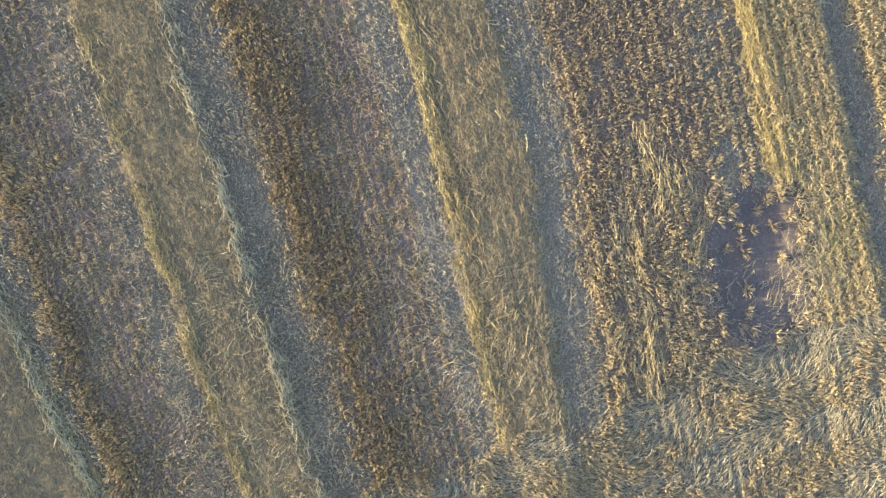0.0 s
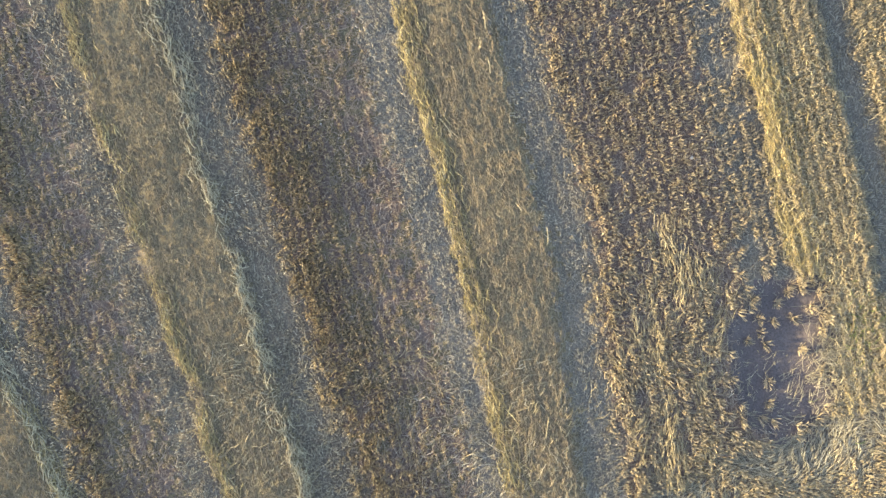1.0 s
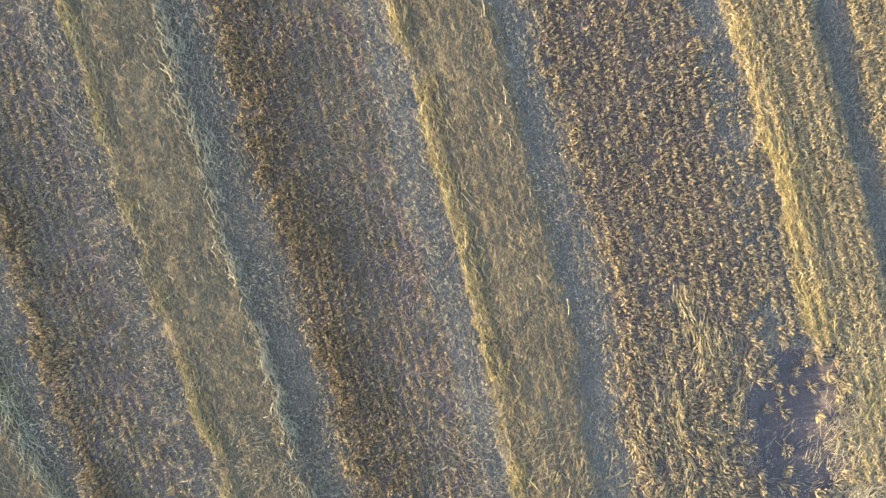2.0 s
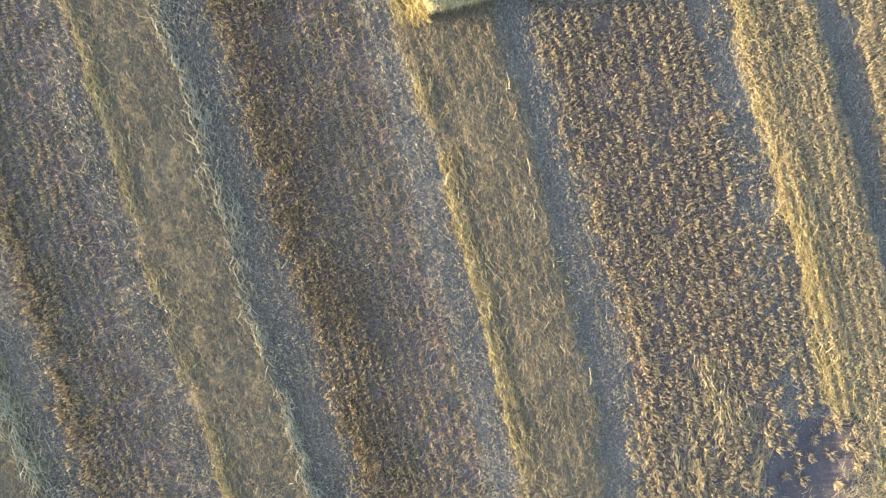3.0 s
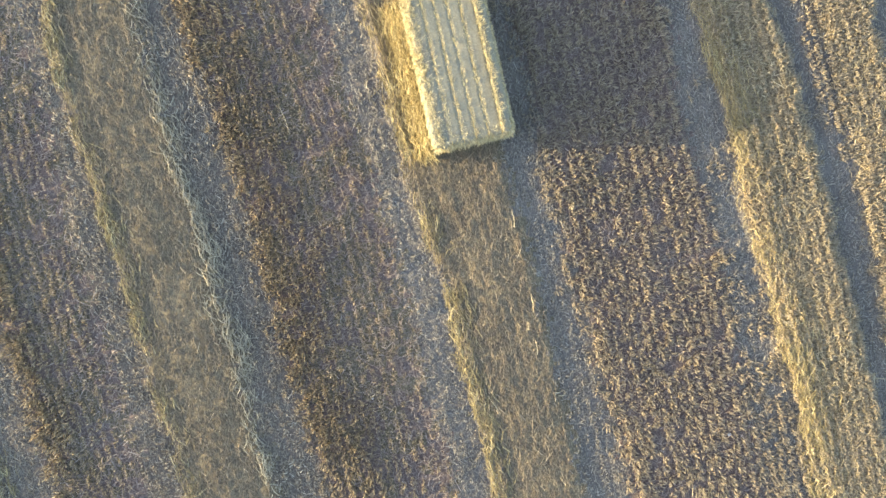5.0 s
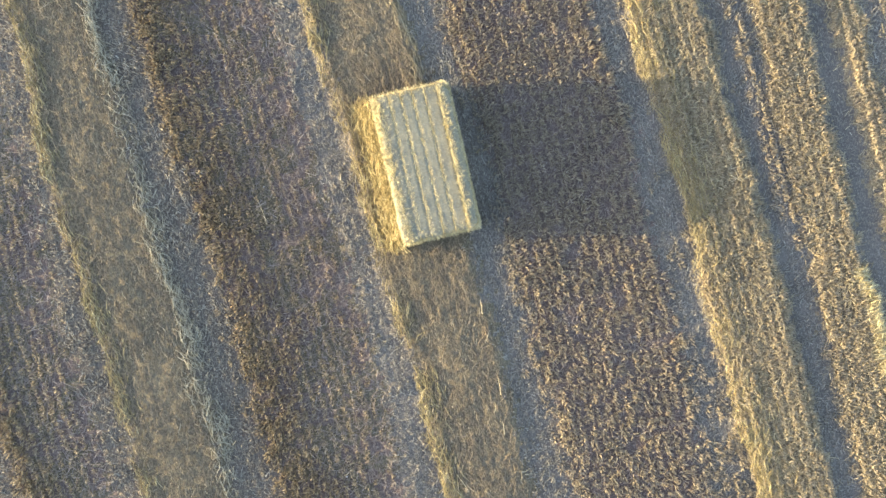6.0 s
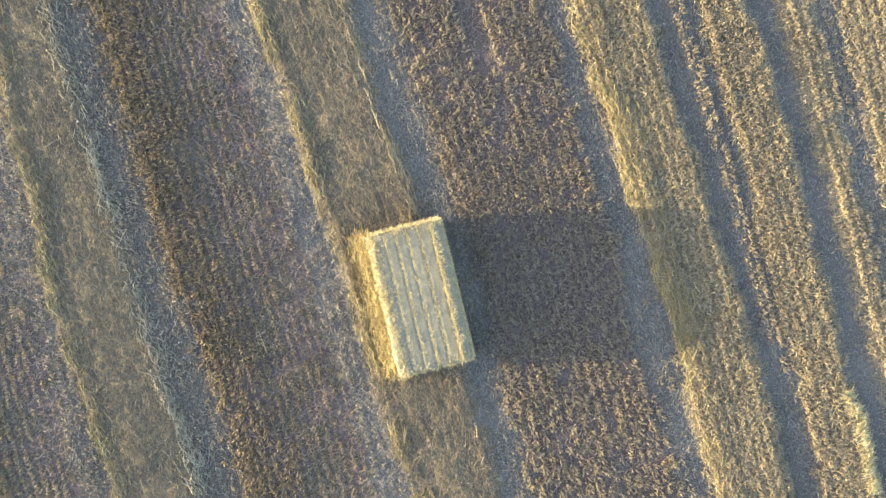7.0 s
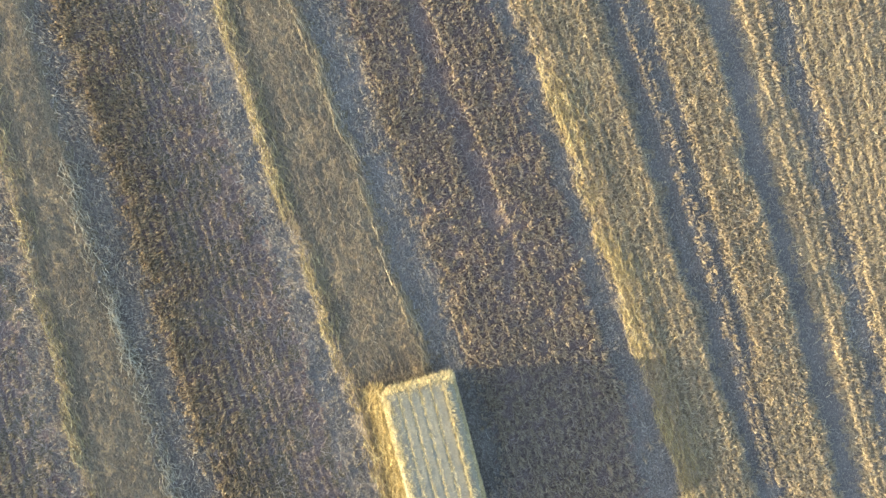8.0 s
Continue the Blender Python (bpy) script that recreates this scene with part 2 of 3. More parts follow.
# ---- mesh helpers ----
def mesh_object(name, verts, loops, starts, totals, material, parent=None, label="", flat=True):
    me = bpy.data.meshes.new(name)
    me.vertices.add(len(verts))
    me.vertices.foreach_set("co", np.ascontiguousarray(verts, np.float32).ravel())
    me.loops.add(len(loops))
    me.loops.foreach_set("vertex_index", np.ascontiguousarray(loops, np.int32))
    me.polygons.add(len(starts))
    me.polygons.foreach_set("loop_start", np.ascontiguousarray(starts, np.int32))
    me.polygons.foreach_set("loop_total", np.ascontiguousarray(totals, np.int32))
    if not flat:
        me.polygons.foreach_set("use_smooth", np.ones(len(starts), bool))
    me.update(calc_edges=True)
    me.materials.append(material)
    ob = new(name, me)
    if parent:
        ob.parent = parent
    if label:
        tagged(ob, label)
    return ob


def part(name, bm, material, parent, label=""):
    me = bpy.data.meshes.new(name)
    bm.to_mesh(me)
    bm.free()
    me.materials.append(material)
    ob = new(name, me)
    ob.parent = parent
    if label:
        tagged(ob, label)
    return ob


def stalks(name, rings, radii, material, parent=None, label="", cut=False, flat=False):
    """One mesh of many thin stalks. rings: points along every stalk, root to tip, each (n, 3); radii: (n,) each.
    Three sides each; cut: with a cut end at the tip; flat: lying on something, so with no side below."""
    n, k = len(rings[0]), len(rings)
    axis = rings[-1] - rings[0]
    axis /= np.linalg.norm(axis, axis=1)[:, None] + 1e-9
    helper = np.where(np.abs(axis[:, 2:3]) > 0.8, np.array([[1.0, 0, 0]]), np.array([[0, 0, 1.0]]))
    side = np.cross(axis, helper)
    side /= np.linalg.norm(side, axis=1)[:, None] + 1e-9
    up = np.cross(side, axis)
    spin = rng.normal(-math.pi / 6, 0.2, n) if flat else rng.uniform(0, 2 * math.pi, n)
    verts = np.empty((n, k, 3, 3))
    for r in range(k):
        for c in range(3):
            a = spin + c * 2 * math.pi / 3
            verts[:, r, c] = rings[r] + (np.cos(a)[:, None] * side + np.sin(a)[:, None] * up) * radii[r][:, None]
    quads = []
    for r in range(k - 1):
        for c in range(2 if flat else 3):
            d = (c + 1) % 3
            quads.append((r * 3 + c, r * 3 + d, r * 3 + 3 + d, r * 3 + 3 + c))
    ends = [(k * 3 - 3, k * 3 - 2, k * 3 - 1)] if cut else []
    pattern = np.array([i for q in quads + ends for i in q])
    sizes = np.array([len(q) for q in quads + ends])
    loops = (np.arange(n)[:, None] * (3 * k) + pattern[None]).ravel()
    totals = np.tile(sizes, n)
    starts = np.concatenate([[0], np.cumsum(totals)[:-1]])
    return mesh_object(name, verts.reshape(-1, 3), loops, starts, totals, material, parent, label)


# ---- ground: one sheet from the flown strip to the horizon ----
def spread(lo, hi, step, far):
    mid = np.arange(lo, hi + step / 2, step)
    out, s, p = [], step, hi
    while p < far:
        s *= 1.18
        p += s
        out.append(p)
    out2, s, p = [], step, lo
    while p > -far:
        s *= 1.18
        p -= s
        out2.append(p)
    return np.concatenate([out2[::-1], mid, out])


def build_ground():
    xs, ys = spread(-8.8, 7.6, 0.055, 2500), spread(-5.2, 15.0, 0.07, 2500)
    X, Y = np.meshgrid(xs, ys)
    verts = np.stack([X, Y, ground_z(X, Y)], -1).reshape(-1, 3)
    w = len(xs)
    r, c = np.meshgrid(np.arange(len(ys) - 1), np.arange(w - 1), indexing="ij")
    a = (r * w + c).ravel()
    loops = np.stack([a, a + 1, a + w + 1, a + w], 1).ravel()
    n = len(a)
    ob = mesh_object("ground", verts, loops, np.arange(n) * 4, np.full(n, 4), SOIL, flat=False)
    ob.data.materials.append(CHAFF)
    ob.data.materials.append(TRODDEN)
    ob.data.materials.append(SHADED)
    ob.data.materials.append(LIGHT_TRODDEN)
    ob.data.materials.append(FILL_CHAFF)
    mid = np.stack([(X[:-1, :-1] + X[1:, 1:]).ravel() / 2, (Y[:-1, :-1] + Y[1:, 1:]).ravel() / 2], 0)
    jx = mid[0] + rng.normal(0, 0.07, n)
    k, left, right = band_of(jx, mid[1])
    slot = np.array([{"swath": 1, "flat": 2}.get(a, 0) for a in KINDS] + [0])[k]
    # brightened ground under the dense strips, in place of light between the tufts
    slot = np.where(np.isin(k, (15, 17, 19, 21, 23)), 5, slot)
    slot = np.where(np.isin(k, (5, 9)) & (grain(mid[0], mid[1], 0.22, 58) > 0.5), 1, slot)
    slot = np.where(np.isin(k, PALE_TRACKS), 4, slot)
    slot = np.where((k == 16) & (left < 0.26) & (mid[1] > 4.0), 4, slot)
    slot = np.where(headland(*mid) > 0.5, np.where(sweep(*mid) > 0.5, 0, 2), slot)
    slot = np.where(k == 18, 4, slot)
    # the bare patch takes the soil that has shade in its colour
    slot = np.where(bare(*mid) > 0.45, 3, slot)
    ob.data.polygons.foreach_set("material_index", slot.astype(np.int32))
    tagged(ob, "brown-grey crumbly soil of a harvested grain field", "field", kind="structure")


build_ground()

FIELD = (-8.1, 6.8, -4.5, 14.2)   # the strip that carries single stalks: x from, to, y from, to


def in_bale(x, y, margin=0.0):
    c, s = math.cos(BALE_TURN), math.sin(BALE_TURN)
    dx, dy = x - BALE_AT[0], y - BALE_AT[1]
    lx, ly = dx * c + dy * s, -dx * s + dy * c
    return (np.abs(lx) < BALE_SIZE[0] / 2 + margin) & (np.abs(ly) < BALE_SIZE[1] / 2 + margin)


BALE_AT, BALE_TURN, BALE_SIZE = (-0.985, 7.075), radians(14.6), (1.07, 2.04, 0.66)


# ---- standing stubble, strip by strip ----
def tuft_stalks(x, y, per, tall, lean, lean_way, thick=0.0045, spread_r=0.030, flare=0.6):
    """Roots and tips of the cut stalks of tufts at x, y."""
    n = len(x)
    tx, ty = np.repeat(x, per), np.repeat(y, per)
    h = np.repeat(tall, per) * rng.uniform(0.78, 1.10, n * per)
    a = rng.uniform(0, 2 * math.pi, n * per)
    r = spread_r * np.sqrt(rng.uniform(0, 1, n * per))
    rx, ry = tx + np.cos(a) * r, ty + np.sin(a) * r * 1.3
    out = rng.uniform(0.05, flare, n * per)
    la, lw = np.repeat(lean, per), np.repeat(lean_way, per)
    dx = np.cos(a) * out * h + np.cos(lw) * la * h
    dy = np.sin(a) * out * h + np.sin(lw) * la * h
    z = ground_z(rx, ry)
    root = np.stack([rx, ry, z - 0.01], 1)
    flat = np.sqrt(np.maximum(0.15, 1 - np.clip((dx * dx + dy * dy) / (h * h), 0, 0.85)))
    tip = np.stack([rx + dx, ry + dy, z + h * flat], 1)
    t = thick * rng.uniform(0.7, 1.4, n * per)
    return [root, tip], [t, t * 0.9]


ROW_GAP = 0.150   # metres between the drilled rows


def row_points(x0, x1, y0, y1, gap):
    """Points along the drilled rows."""
    ys = np.arange(y0, y1, gap)
    ks = np.arange(-110, 110)
    K, Y = np.meshgrid(ks, ys)
    K, Y = K.ravel().astype(float), Y.ravel() + rng.uniform(-0.5, 0.5, K.size) * gap
    X = K * ROW_GAP - 3.0 * (Y - 5) / 10 + bend(Y, K * ROW_GAP) + rng.normal(0, 0.020, K.size)
    on = (X > x0) & (X < x1)
    return X[on], Y[on]


def build_stubble():
    X, Y = row_points(*FIELD, 0.060)
    ey = np.repeat(rng.uniform(FIELD[2], FIELD[3], 420)[None], 8, 0)
    ex = np.stack([edge_x(i, y) + 0.06 + rng.normal(0.0, 0.13, y.size) for i, y in zip((5, 9, 13, 15, 17, 16, 21, 23), ey)])
    near = (ex > FIELD[0]) & (ex < FIELD[1]) & (np.arange(8)[:, None] != 5) & (~np.isin(np.arange(8)[:, None], (2, 4, 6)) | (rng.uniform(0, 1, ex.shape) < 0.35))
    rim = np.concatenate([np.full(X.size, -1), np.repeat(np.array((5, 9, 13, 15, 17, 16, 21, 23))[:, None], 420, 1)[near]])
    X, Y = np.concatenate([X, ex[near]]), np.concatenate([Y, ey[near]])
    k, left, right = band_of(X, Y)
    left, right, k = np.where(rim >= 0, 0.05, left), np.where(rim >= 0, 1.0, right), np.where(rim >= 0, rim, k)
    head, hole = headland(X, Y), bare(X, Y)
    keep = ~in_bale(X, Y, -0.02) & (rng.uniform(0, 1, X.size) > hole * 1.02) & (head < 0.5)
    thin = grain(X, Y, 0.45, 31)
    keep &= rng.uniform(0, 1, X.size) < np.where((k == 17) | (k == 15) | (k == 21), 0.92, 0.62 + 0.6 * thin)
    keep &= rng.uniform(0, 1, X.size) > stripe(X, Y) * 0.95
    keep &= (rng.uniform(0, 1, X.size) < np.where(left < 0.8, 1.0, 0.72) * (0.35 + 1.6 * right)) | ((k != 9) & (k != 5))
    keep &= (rng.uniform(0, 1, X.size) < 0.82) | ((k != 13) & (k != 17)) | (left < 0.12)
    k = np.where((k == 14) & (rng.uniform(0, 1, X.size) < smooth(5.0, 2.5, Y) * 0.8 + 0.04), 13, k)
    stray = np.isin(k, (8, 12, 20)) & (right < 0.32 * rng.uniform(0, 1, X.size) ** 1.5)
    k, left = np.where(stray, k + 1, k), np.where(stray, -0.2, left)
    d = np.hypot((X - 4.46) / 0.66, (Y + 0.40) / 1.1)
    keep &= rng.uniform(0, 1, X.size) > 0.55 * smooth(2.0, 1.3, d)
    keep &= rng.uniform(0, 1, X.size) > 0.55 * lodged_zone(X, Y) * smooth(0.35, 0.6, grain(X * 2.2, Y * 0.55, 0.42, 82))
    lone = (thin_row(X, Y) > 0.4) & (k == 16)
    k = np.where(lone, 99, k)
    X, Y, k, left, right = X[keep], Y[keep], k[keep], left[keep], right[keep]
    looks = {9: "dull brown cut stubble with orange edge in straight rows", 13: "tall golden-brown cut stubble in drilled rows",
             17: "tall golden stubble strip beside a bare rut", 19: "thin olive-brown stubble strip between wheel tracks",
             15: "gold-edged olive stubble strip in drilled rows", 21: "golden stubble strip beside a wheel track",
             5: "dark brown sparse stubble beside trodden straw", 99: "single thin row of stubble left between wheel tracks"}
    for i in [j for j, kind in enumerate(KINDS) if kind == "stubble"] + [99]:
        on = k == i
        if on.sum() < 20:
            continue
        x, y, l, r = X[on], Y[on], left[on], right[on]
        tall = np.full(x.size, {13: 0.088, 17: 0.085, 15: 0.068, 21: 0.068}.get(i, 0.080)) * (1 + 0.06 * smooth(0.20, 0.05, l)) * (0.86 + 0.28 * grain(x, y, 0.5, 33))
        tall = np.where(l < 0, tall * rng.uniform(0.45, 0.8, x.size), tall)
        if i == 19:
            tall *= 0.85
        if i in (5, 9):
            tall *= 1.15 - 0.60 * smooth(0.45 if i == 9 else 0.15, 1.00 if i == 9 else 0.60, l + 0.5 * (grain(x, y, 0.4, 39) - 0.5))
        lodged = 0.35 * smooth(0.60, 0.85, grain(x, y, 0.8, 34)) + (smooth(1.2, 0.2, y) * smooth(1.6, 2.4, x) * 0.6 if i == 13 else 0)
        lean = 0.18 + 0.30 * np.clip(lodged, 0, 1) + 0.15 * smooth(0.20, 0.04, r)
        way = (grain(x, y, 0.9, 35) - 0.5) * (2.5 if i in (13, 15, 17, 21) else 6) - 0.2
        way = np.where(r < 0.2, way * 0.3, way)
        rings, radii = tuft_stalks(x, y, {15: 18, 21: 18, 17: 18, 13: 14, 19: 13}.get(i, 12), tall * (1 + 0.4 * lodged), lean + (0.06 if i in (15, 21) else 0), way, 0.0048, 0.036 if i in (15, 17, 21) else 0.030, 0.85 if i in (13, 15, 17, 21) else 0.65)
        brown = np.repeat((rng.uniform(0, 1, x.size) > 0.4 * smooth(0.45 if i == 9 else 0.15, 1.10 if i == 9 else 0.70, l)) & (i in (5, 9)), len(rings[0]) // x.size)
        if brown.any():
            edge = stalks("stubble_margin", [a[brown] for a in rings], [a[brown] for a in radii], DULL, cut=True)
            tagged(edge, "dense dark brown stubble along a strip's margin", "stubble", "strips of stubble", "stuff")
        ob = stalks("stubble_strip", [a[~brown] for a in rings], [a[~brown] for a in radii], STUBBLE, cut=True)
        tagged(ob, looks.get(i, "brown cut stubble standing in rows on the field"), "stubble", "strips of stubble", "stuff")


build_stubble()


# ---- stubble pressed down by wheels ----
def build_pressed():
    X, Y = row_points(*FIELD, 0.07)
    k, left, right = band_of(X, Y)
    flat = np.array([a == "flat" for a in KINDS] + [False])[k]
    on = flat & (headland(X, Y) < 0.5) & (bare(X, Y) < 0.3) & (rng.uniform(0, 1, X.size) < 0.35 + 0.5 * grain(X, Y, 0.5, 36))
    for i in np.unique(k[on]):
        pick = on & (k == i)
        if pick.sum() < 20:
            continue
        x, y = X[pick], Y[pick]
        way = math.pi / 2 + 0.3 + (grain(x, y, 0.7, 37) - 0.5) * 3.0
        rings, radii = tuft_stalks(x, y, 7, 0.055 * (0.6 + 0.8 * grain(x, y, 0.4, 38)), np.full(x.size, 0.5), way, 0.0054, 0.05)
        tagged(stalks("pressed_stubble", rings, radii, PALE if i in PALE_TRACKS else FLAT, cut=True), "grey stubble pressed over by wheels", "stubble", kind="stuff")


build_pressed()


# ---- loose straw on swaths, trodden straw in wheel tracks ----
def lying(x, y, length, way, lift, thick, arch=0.25):
    """Stalks that lie on the ground, bent once."""
    n = x.size
    dx, dy = np.cos(way) * length / 2, np.sin(way) * length / 2
    off = rng.normal(0, 0.07, n) * length
    mx, my = x - np.sin(way) * off, y + np.cos(way) * off
    a = np.stack([x - dx, y - dy, ground_z(x - dx, y - dy) + lift * rng.uniform(0.1, 1.0, n) + 0.004], 1)
    m = np.stack([mx, my, ground_z(mx, my) + lift * rng.uniform(0.4, 1.0, n) + arch * 0.1 * length + 0.006], 1)
    b = np.stack([x + dx, y + dy, ground_z(x + dx, y + dy) + lift * rng.uniform(0.1, 1.2, n) + 0.004], 1)
    t = thick * rng.uniform(0.7, 1.5, n)
    return [a, m, b], [t, t, t * 0.7]


def scatter(count):
    return rng.uniform(FIELD[0], FIELD[1], count), rng.uniform(FIELD[2], FIELD[3], count)


def build_swaths():
    area = (FIELD[1] - FIELD[0]) * (FIELD[3] - FIELD[2])
    X, Y = scatter(int(area * 1300))
    k, left, right = band_of(X + rng.normal(0, 0.08, X.size), Y)
    head, hole = headland(X, Y), bare(X, Y)
    dice = rng.uniform(0, 1, X.size)
    inside = (head < 0.5) & ~in_bale(X, Y, -0.05) & (rng.uniform(0, 1, X.size) > hole)
    along = math.pi / 2 + 0.31
    for i, kind in enumerate(KINDS):
        on = (k == i) & inside
        if kind == "swath":
            on &= dice < 0.6 + 0.4 * grain(X, Y, 0.5, 41) + 0.5 * smooth(0.30, 0.05, left)
            material, label, name = SWATH, "loose golden straw left lying in a swath", "straw_swath"
        elif kind == "flat":
            if i == 16:   # a bare strip runs beside the single row
                on &= (left > 0.26) | (dice < 0.06) | (Y < 4.0)
            on &= dice < (0.45 + 0.25 * grain(X, Y, 0.4, 42)) * (0.35 + 0.65 * smooth(0.02, 0.22, right))
            material, label, name = (PALE if i in PALE_TRACKS else FLAT), "grey weathered straw pressed flat in a wheel track", "trodden_straw"
        elif kind == "stubble":
            on &= dice < {5: 0.58, 9: 0.58, 15: 0.85, 21: 0.85, 17: 0.75, 13: 0.72, 19: 0.8}.get(i, 0.45) + 0.2 * grain(X, Y, 0.6, 43)
            material, label, name = (SWIRL if i in (15, 17, 19, 21) else LITTER), "short chaff and straw fallen between stubble rows", "straw_litter"
        else:
            on &= dice < 0.06
            material, label, name = FLAT, "few stray straws on bare rutted soil", "straw_litter"
        if on.sum() < 10:
            continue
        x, y, d = X[on], Y[on], left[on]
        n = x.size
        if kind == "swath":
            way = along + rng.normal(0, 0.5, n)
            length = np.clip(rng.gamma(2.0, 0.028, n), 0.03, 0.34)
            lift = 0.010 + 0.022 * grain(x, y, 0.35, 44) + 0.03 * smooth(0.25, 0.03, d) * (0.3 + grain(x, y, 0.6, 45))
            thick = 0.0029
        elif kind == "flat":
            way = along + rng.normal(0, 0.9, n)
            length = np.clip(rng.gamma(2.5, 0.018, n), 0.025, 0.16)
            lift = np.full(n, 0.010)
            thick = 0.0040
        else:
            way = rng.uniform(0, math.pi, n)
            length = np.clip(rng.gamma(3.0, 0.022, n), 0.03, 0.2)
            lift = np.full(n, 0.050 if i in (15, 17, 21) else 0.022)
            thick = 0.0038
        rings, radii = lying(x, y, length, way, lift, thick)
        long = length > 0.13
        if kind != "swath" or long.sum() < 20:
            tagged(stalks(name, [rings[0], rings[2]], [radii[0], radii[2]], material, flat=True), label, "straw", kind="stuff")
            continue
        base = stalks(name, [r[~long][:, :] for r in (rings[0], rings[2])], [r[~long] for r in (radii[0], radii[2])], material, flat=True)
        tagged(base, label, "straw", kind="stuff")
        stalks("long_straw", [r[long] for r in rings], [r[long] for r in radii], material, base, "long bent straws on top of the swath", flat=True)


build_swaths()


# ---- the headland: lodged, swirled straw across the field's end ----
def build_headland():
    X, Y = row_points(*FIELD, 0.055)
    X = X + rng.normal(0, 0.05, X.size)
    on = (headland(X, Y) > 0.3) & (rng.uniform(0, 1, X.size) < smooth(0.30, 0.55, sweep(X, Y))) & (Y < 0)
    x, y = X[on], Y[on]
    way = 0.50 + (grain(x, y, 0.6, 52) - 0.5) * 2.6
    rings, radii = tuft_stalks(x, y, 9, 0.095 * (0.6 + 0.8 * grain(x, y, 0.3, 53)), 0.25 + 0.55 * grain(x, y, 0.5, 56), way, 0.0046, 0.036)
    tagged(stalks("lodged_stubble", rings, radii, STUBBLE, cut=True), "golden lodged stubble swirled over on the turning strip", "stubble", kind="stuff")
    n = 60000
    X, Y = rng.uniform(-4.0, FIELD[1], n), rng.uniform(FIELD[2], -0.6, n)
    gold = sweep(X, Y) + rng.normal(0, 0.10, n)
    keep = headland(X, Y) + rng.normal(0, 0.25, n) > 0.3
    for name, on, material, label in (
            ("trampled_straw", keep & (gold < 0.56), GREYED, "pale grey straw trampled flat on the turning strip"),
            ("swirled_straw", keep & (gold >= 0.56), SWIRL, "golden straw swirled flat on the turning strip")):
        x, y = X[on], Y[on]
        m = x.size
        way = 0.50 + (grain(x, y, 0.6, 52) - 0.5) * 2.6 + rng.normal(0, 0.4, m)
        rings, radii = lying(x, y, np.clip(rng.gamma(2.3, 0.038, m), 0.04, 0.30), way, np.full(m, 0.026), 0.0030)
        tagged(stalks(name, rings, radii, material, flat=True), label, "straw", kind="stuff")


build_headland()


# ---- long straw laid over in swirls beside the bare patch ----
def build_lodged():
    n = 9000
    x, y = rng.uniform(1.9, 4.0, n), rng.uniform(-2.9, 1.3, n)
    streak = grain(x * 2.2, y * 0.55, 0.42, 82)
    on = (rng.uniform(0, 1, n) < lodged_zone(x, y) * (0.15 + 0.5 * smooth(0.40, 0.75, streak))) & (headland(x, y) < 0.7)
    x, y, streak = x[on], y[on], streak[on]
    m = x.size
    way = math.pi / 2 + 0.12 + (grain(x, y, 0.9, 83) - 0.5) * 1.6 + rng.normal(0, 0.25, m)
    rings, radii = lying(x, y, rng.uniform(0.07, 0.22, m), way, 0.03 + 0.07 * smooth(0.5, 0.85, streak), 0.0034)
    tagged(stalks("lodged_straw", rings, radii, SWIRL, flat=True), "long golden straw laid over in swirls beside bare soil", "straw", kind="stuff")


build_lodged()


# ---- lone tufts on the bare patch ----
def lone_tuft(x, y, size):
    rings, radii = tuft_stalks(np.array([0.0]), np.array([0.0]), 30, np.array([size * 0.85]), np.array([0.05]), np.array([0.0]), 0.0046, 0.032, 0.95)
    base = float(ground_z(np.array([0.0]), np.array([0.0]))[0])
    for r in rings:
        r[:, 2] -= base
    ob = stalks("stubble_tuft", rings, radii, STUBBLE, cut=True)
    ob.location = (x, y, float(ground_z(np.array([x]), np.array([y]))[0]))
    tagged(ob, "single golden stubble tuft on bare soil", "stubble tuft", "tufts on the bare patch")


for x, y, size in [(3.93, -0.46, 0.11), (4.18, -0.51, 0.13), (4.10, -0.36, 0.10), (4.66, -0.57, 0.13), (4.24, -1.04, 0.11), (4.25, -1.35, 0.11),
                   (4.07, -0.16, 0.11), (4.27, -0.19, 0.10), (4.56, -0.14, 0.12), (5.02, -0.13, 0.13), (4.46, 0.22, 0.12), (4.63, 0.27, 0.12),
                   (4.78, 0.02, 0.12), (4.30, 0.08, 0.11), (4.86, 0.24, 0.12), (3.98, 0.12, 0.10), (4.92, -0.30, 0.10)]:
    lone_tuft(x, y, size)


# ---- the bale ----
FURROWS = (-0.58, -0.27, 0.05, 0.37, 0.72)


def bale_top(u):
    """Height of the top at u across (-1 to 1): six pillows between the twine furrows, each a little higher on its sunny side."""
    marks = (-1.0,) + FURROWS + (1.0,)
    for a, b in zip(marks, marks[1:]):
        if u <= b:
            f = (u - a) / (b - a)
            break
    else:
        f = 1.0
    return 0.015 * (min(1.0, abs(math.sin(math.pi * min(max(f, 0), 1))) * 1.8) ** 0.7 - 0.6) + (0.030 if u > 0.72 else 0.0) * (1 - f)


def u_even(u):
    """True on every other pillow of the bale."""
    return sum(u > f for f in FURROWS) % 2 == 0


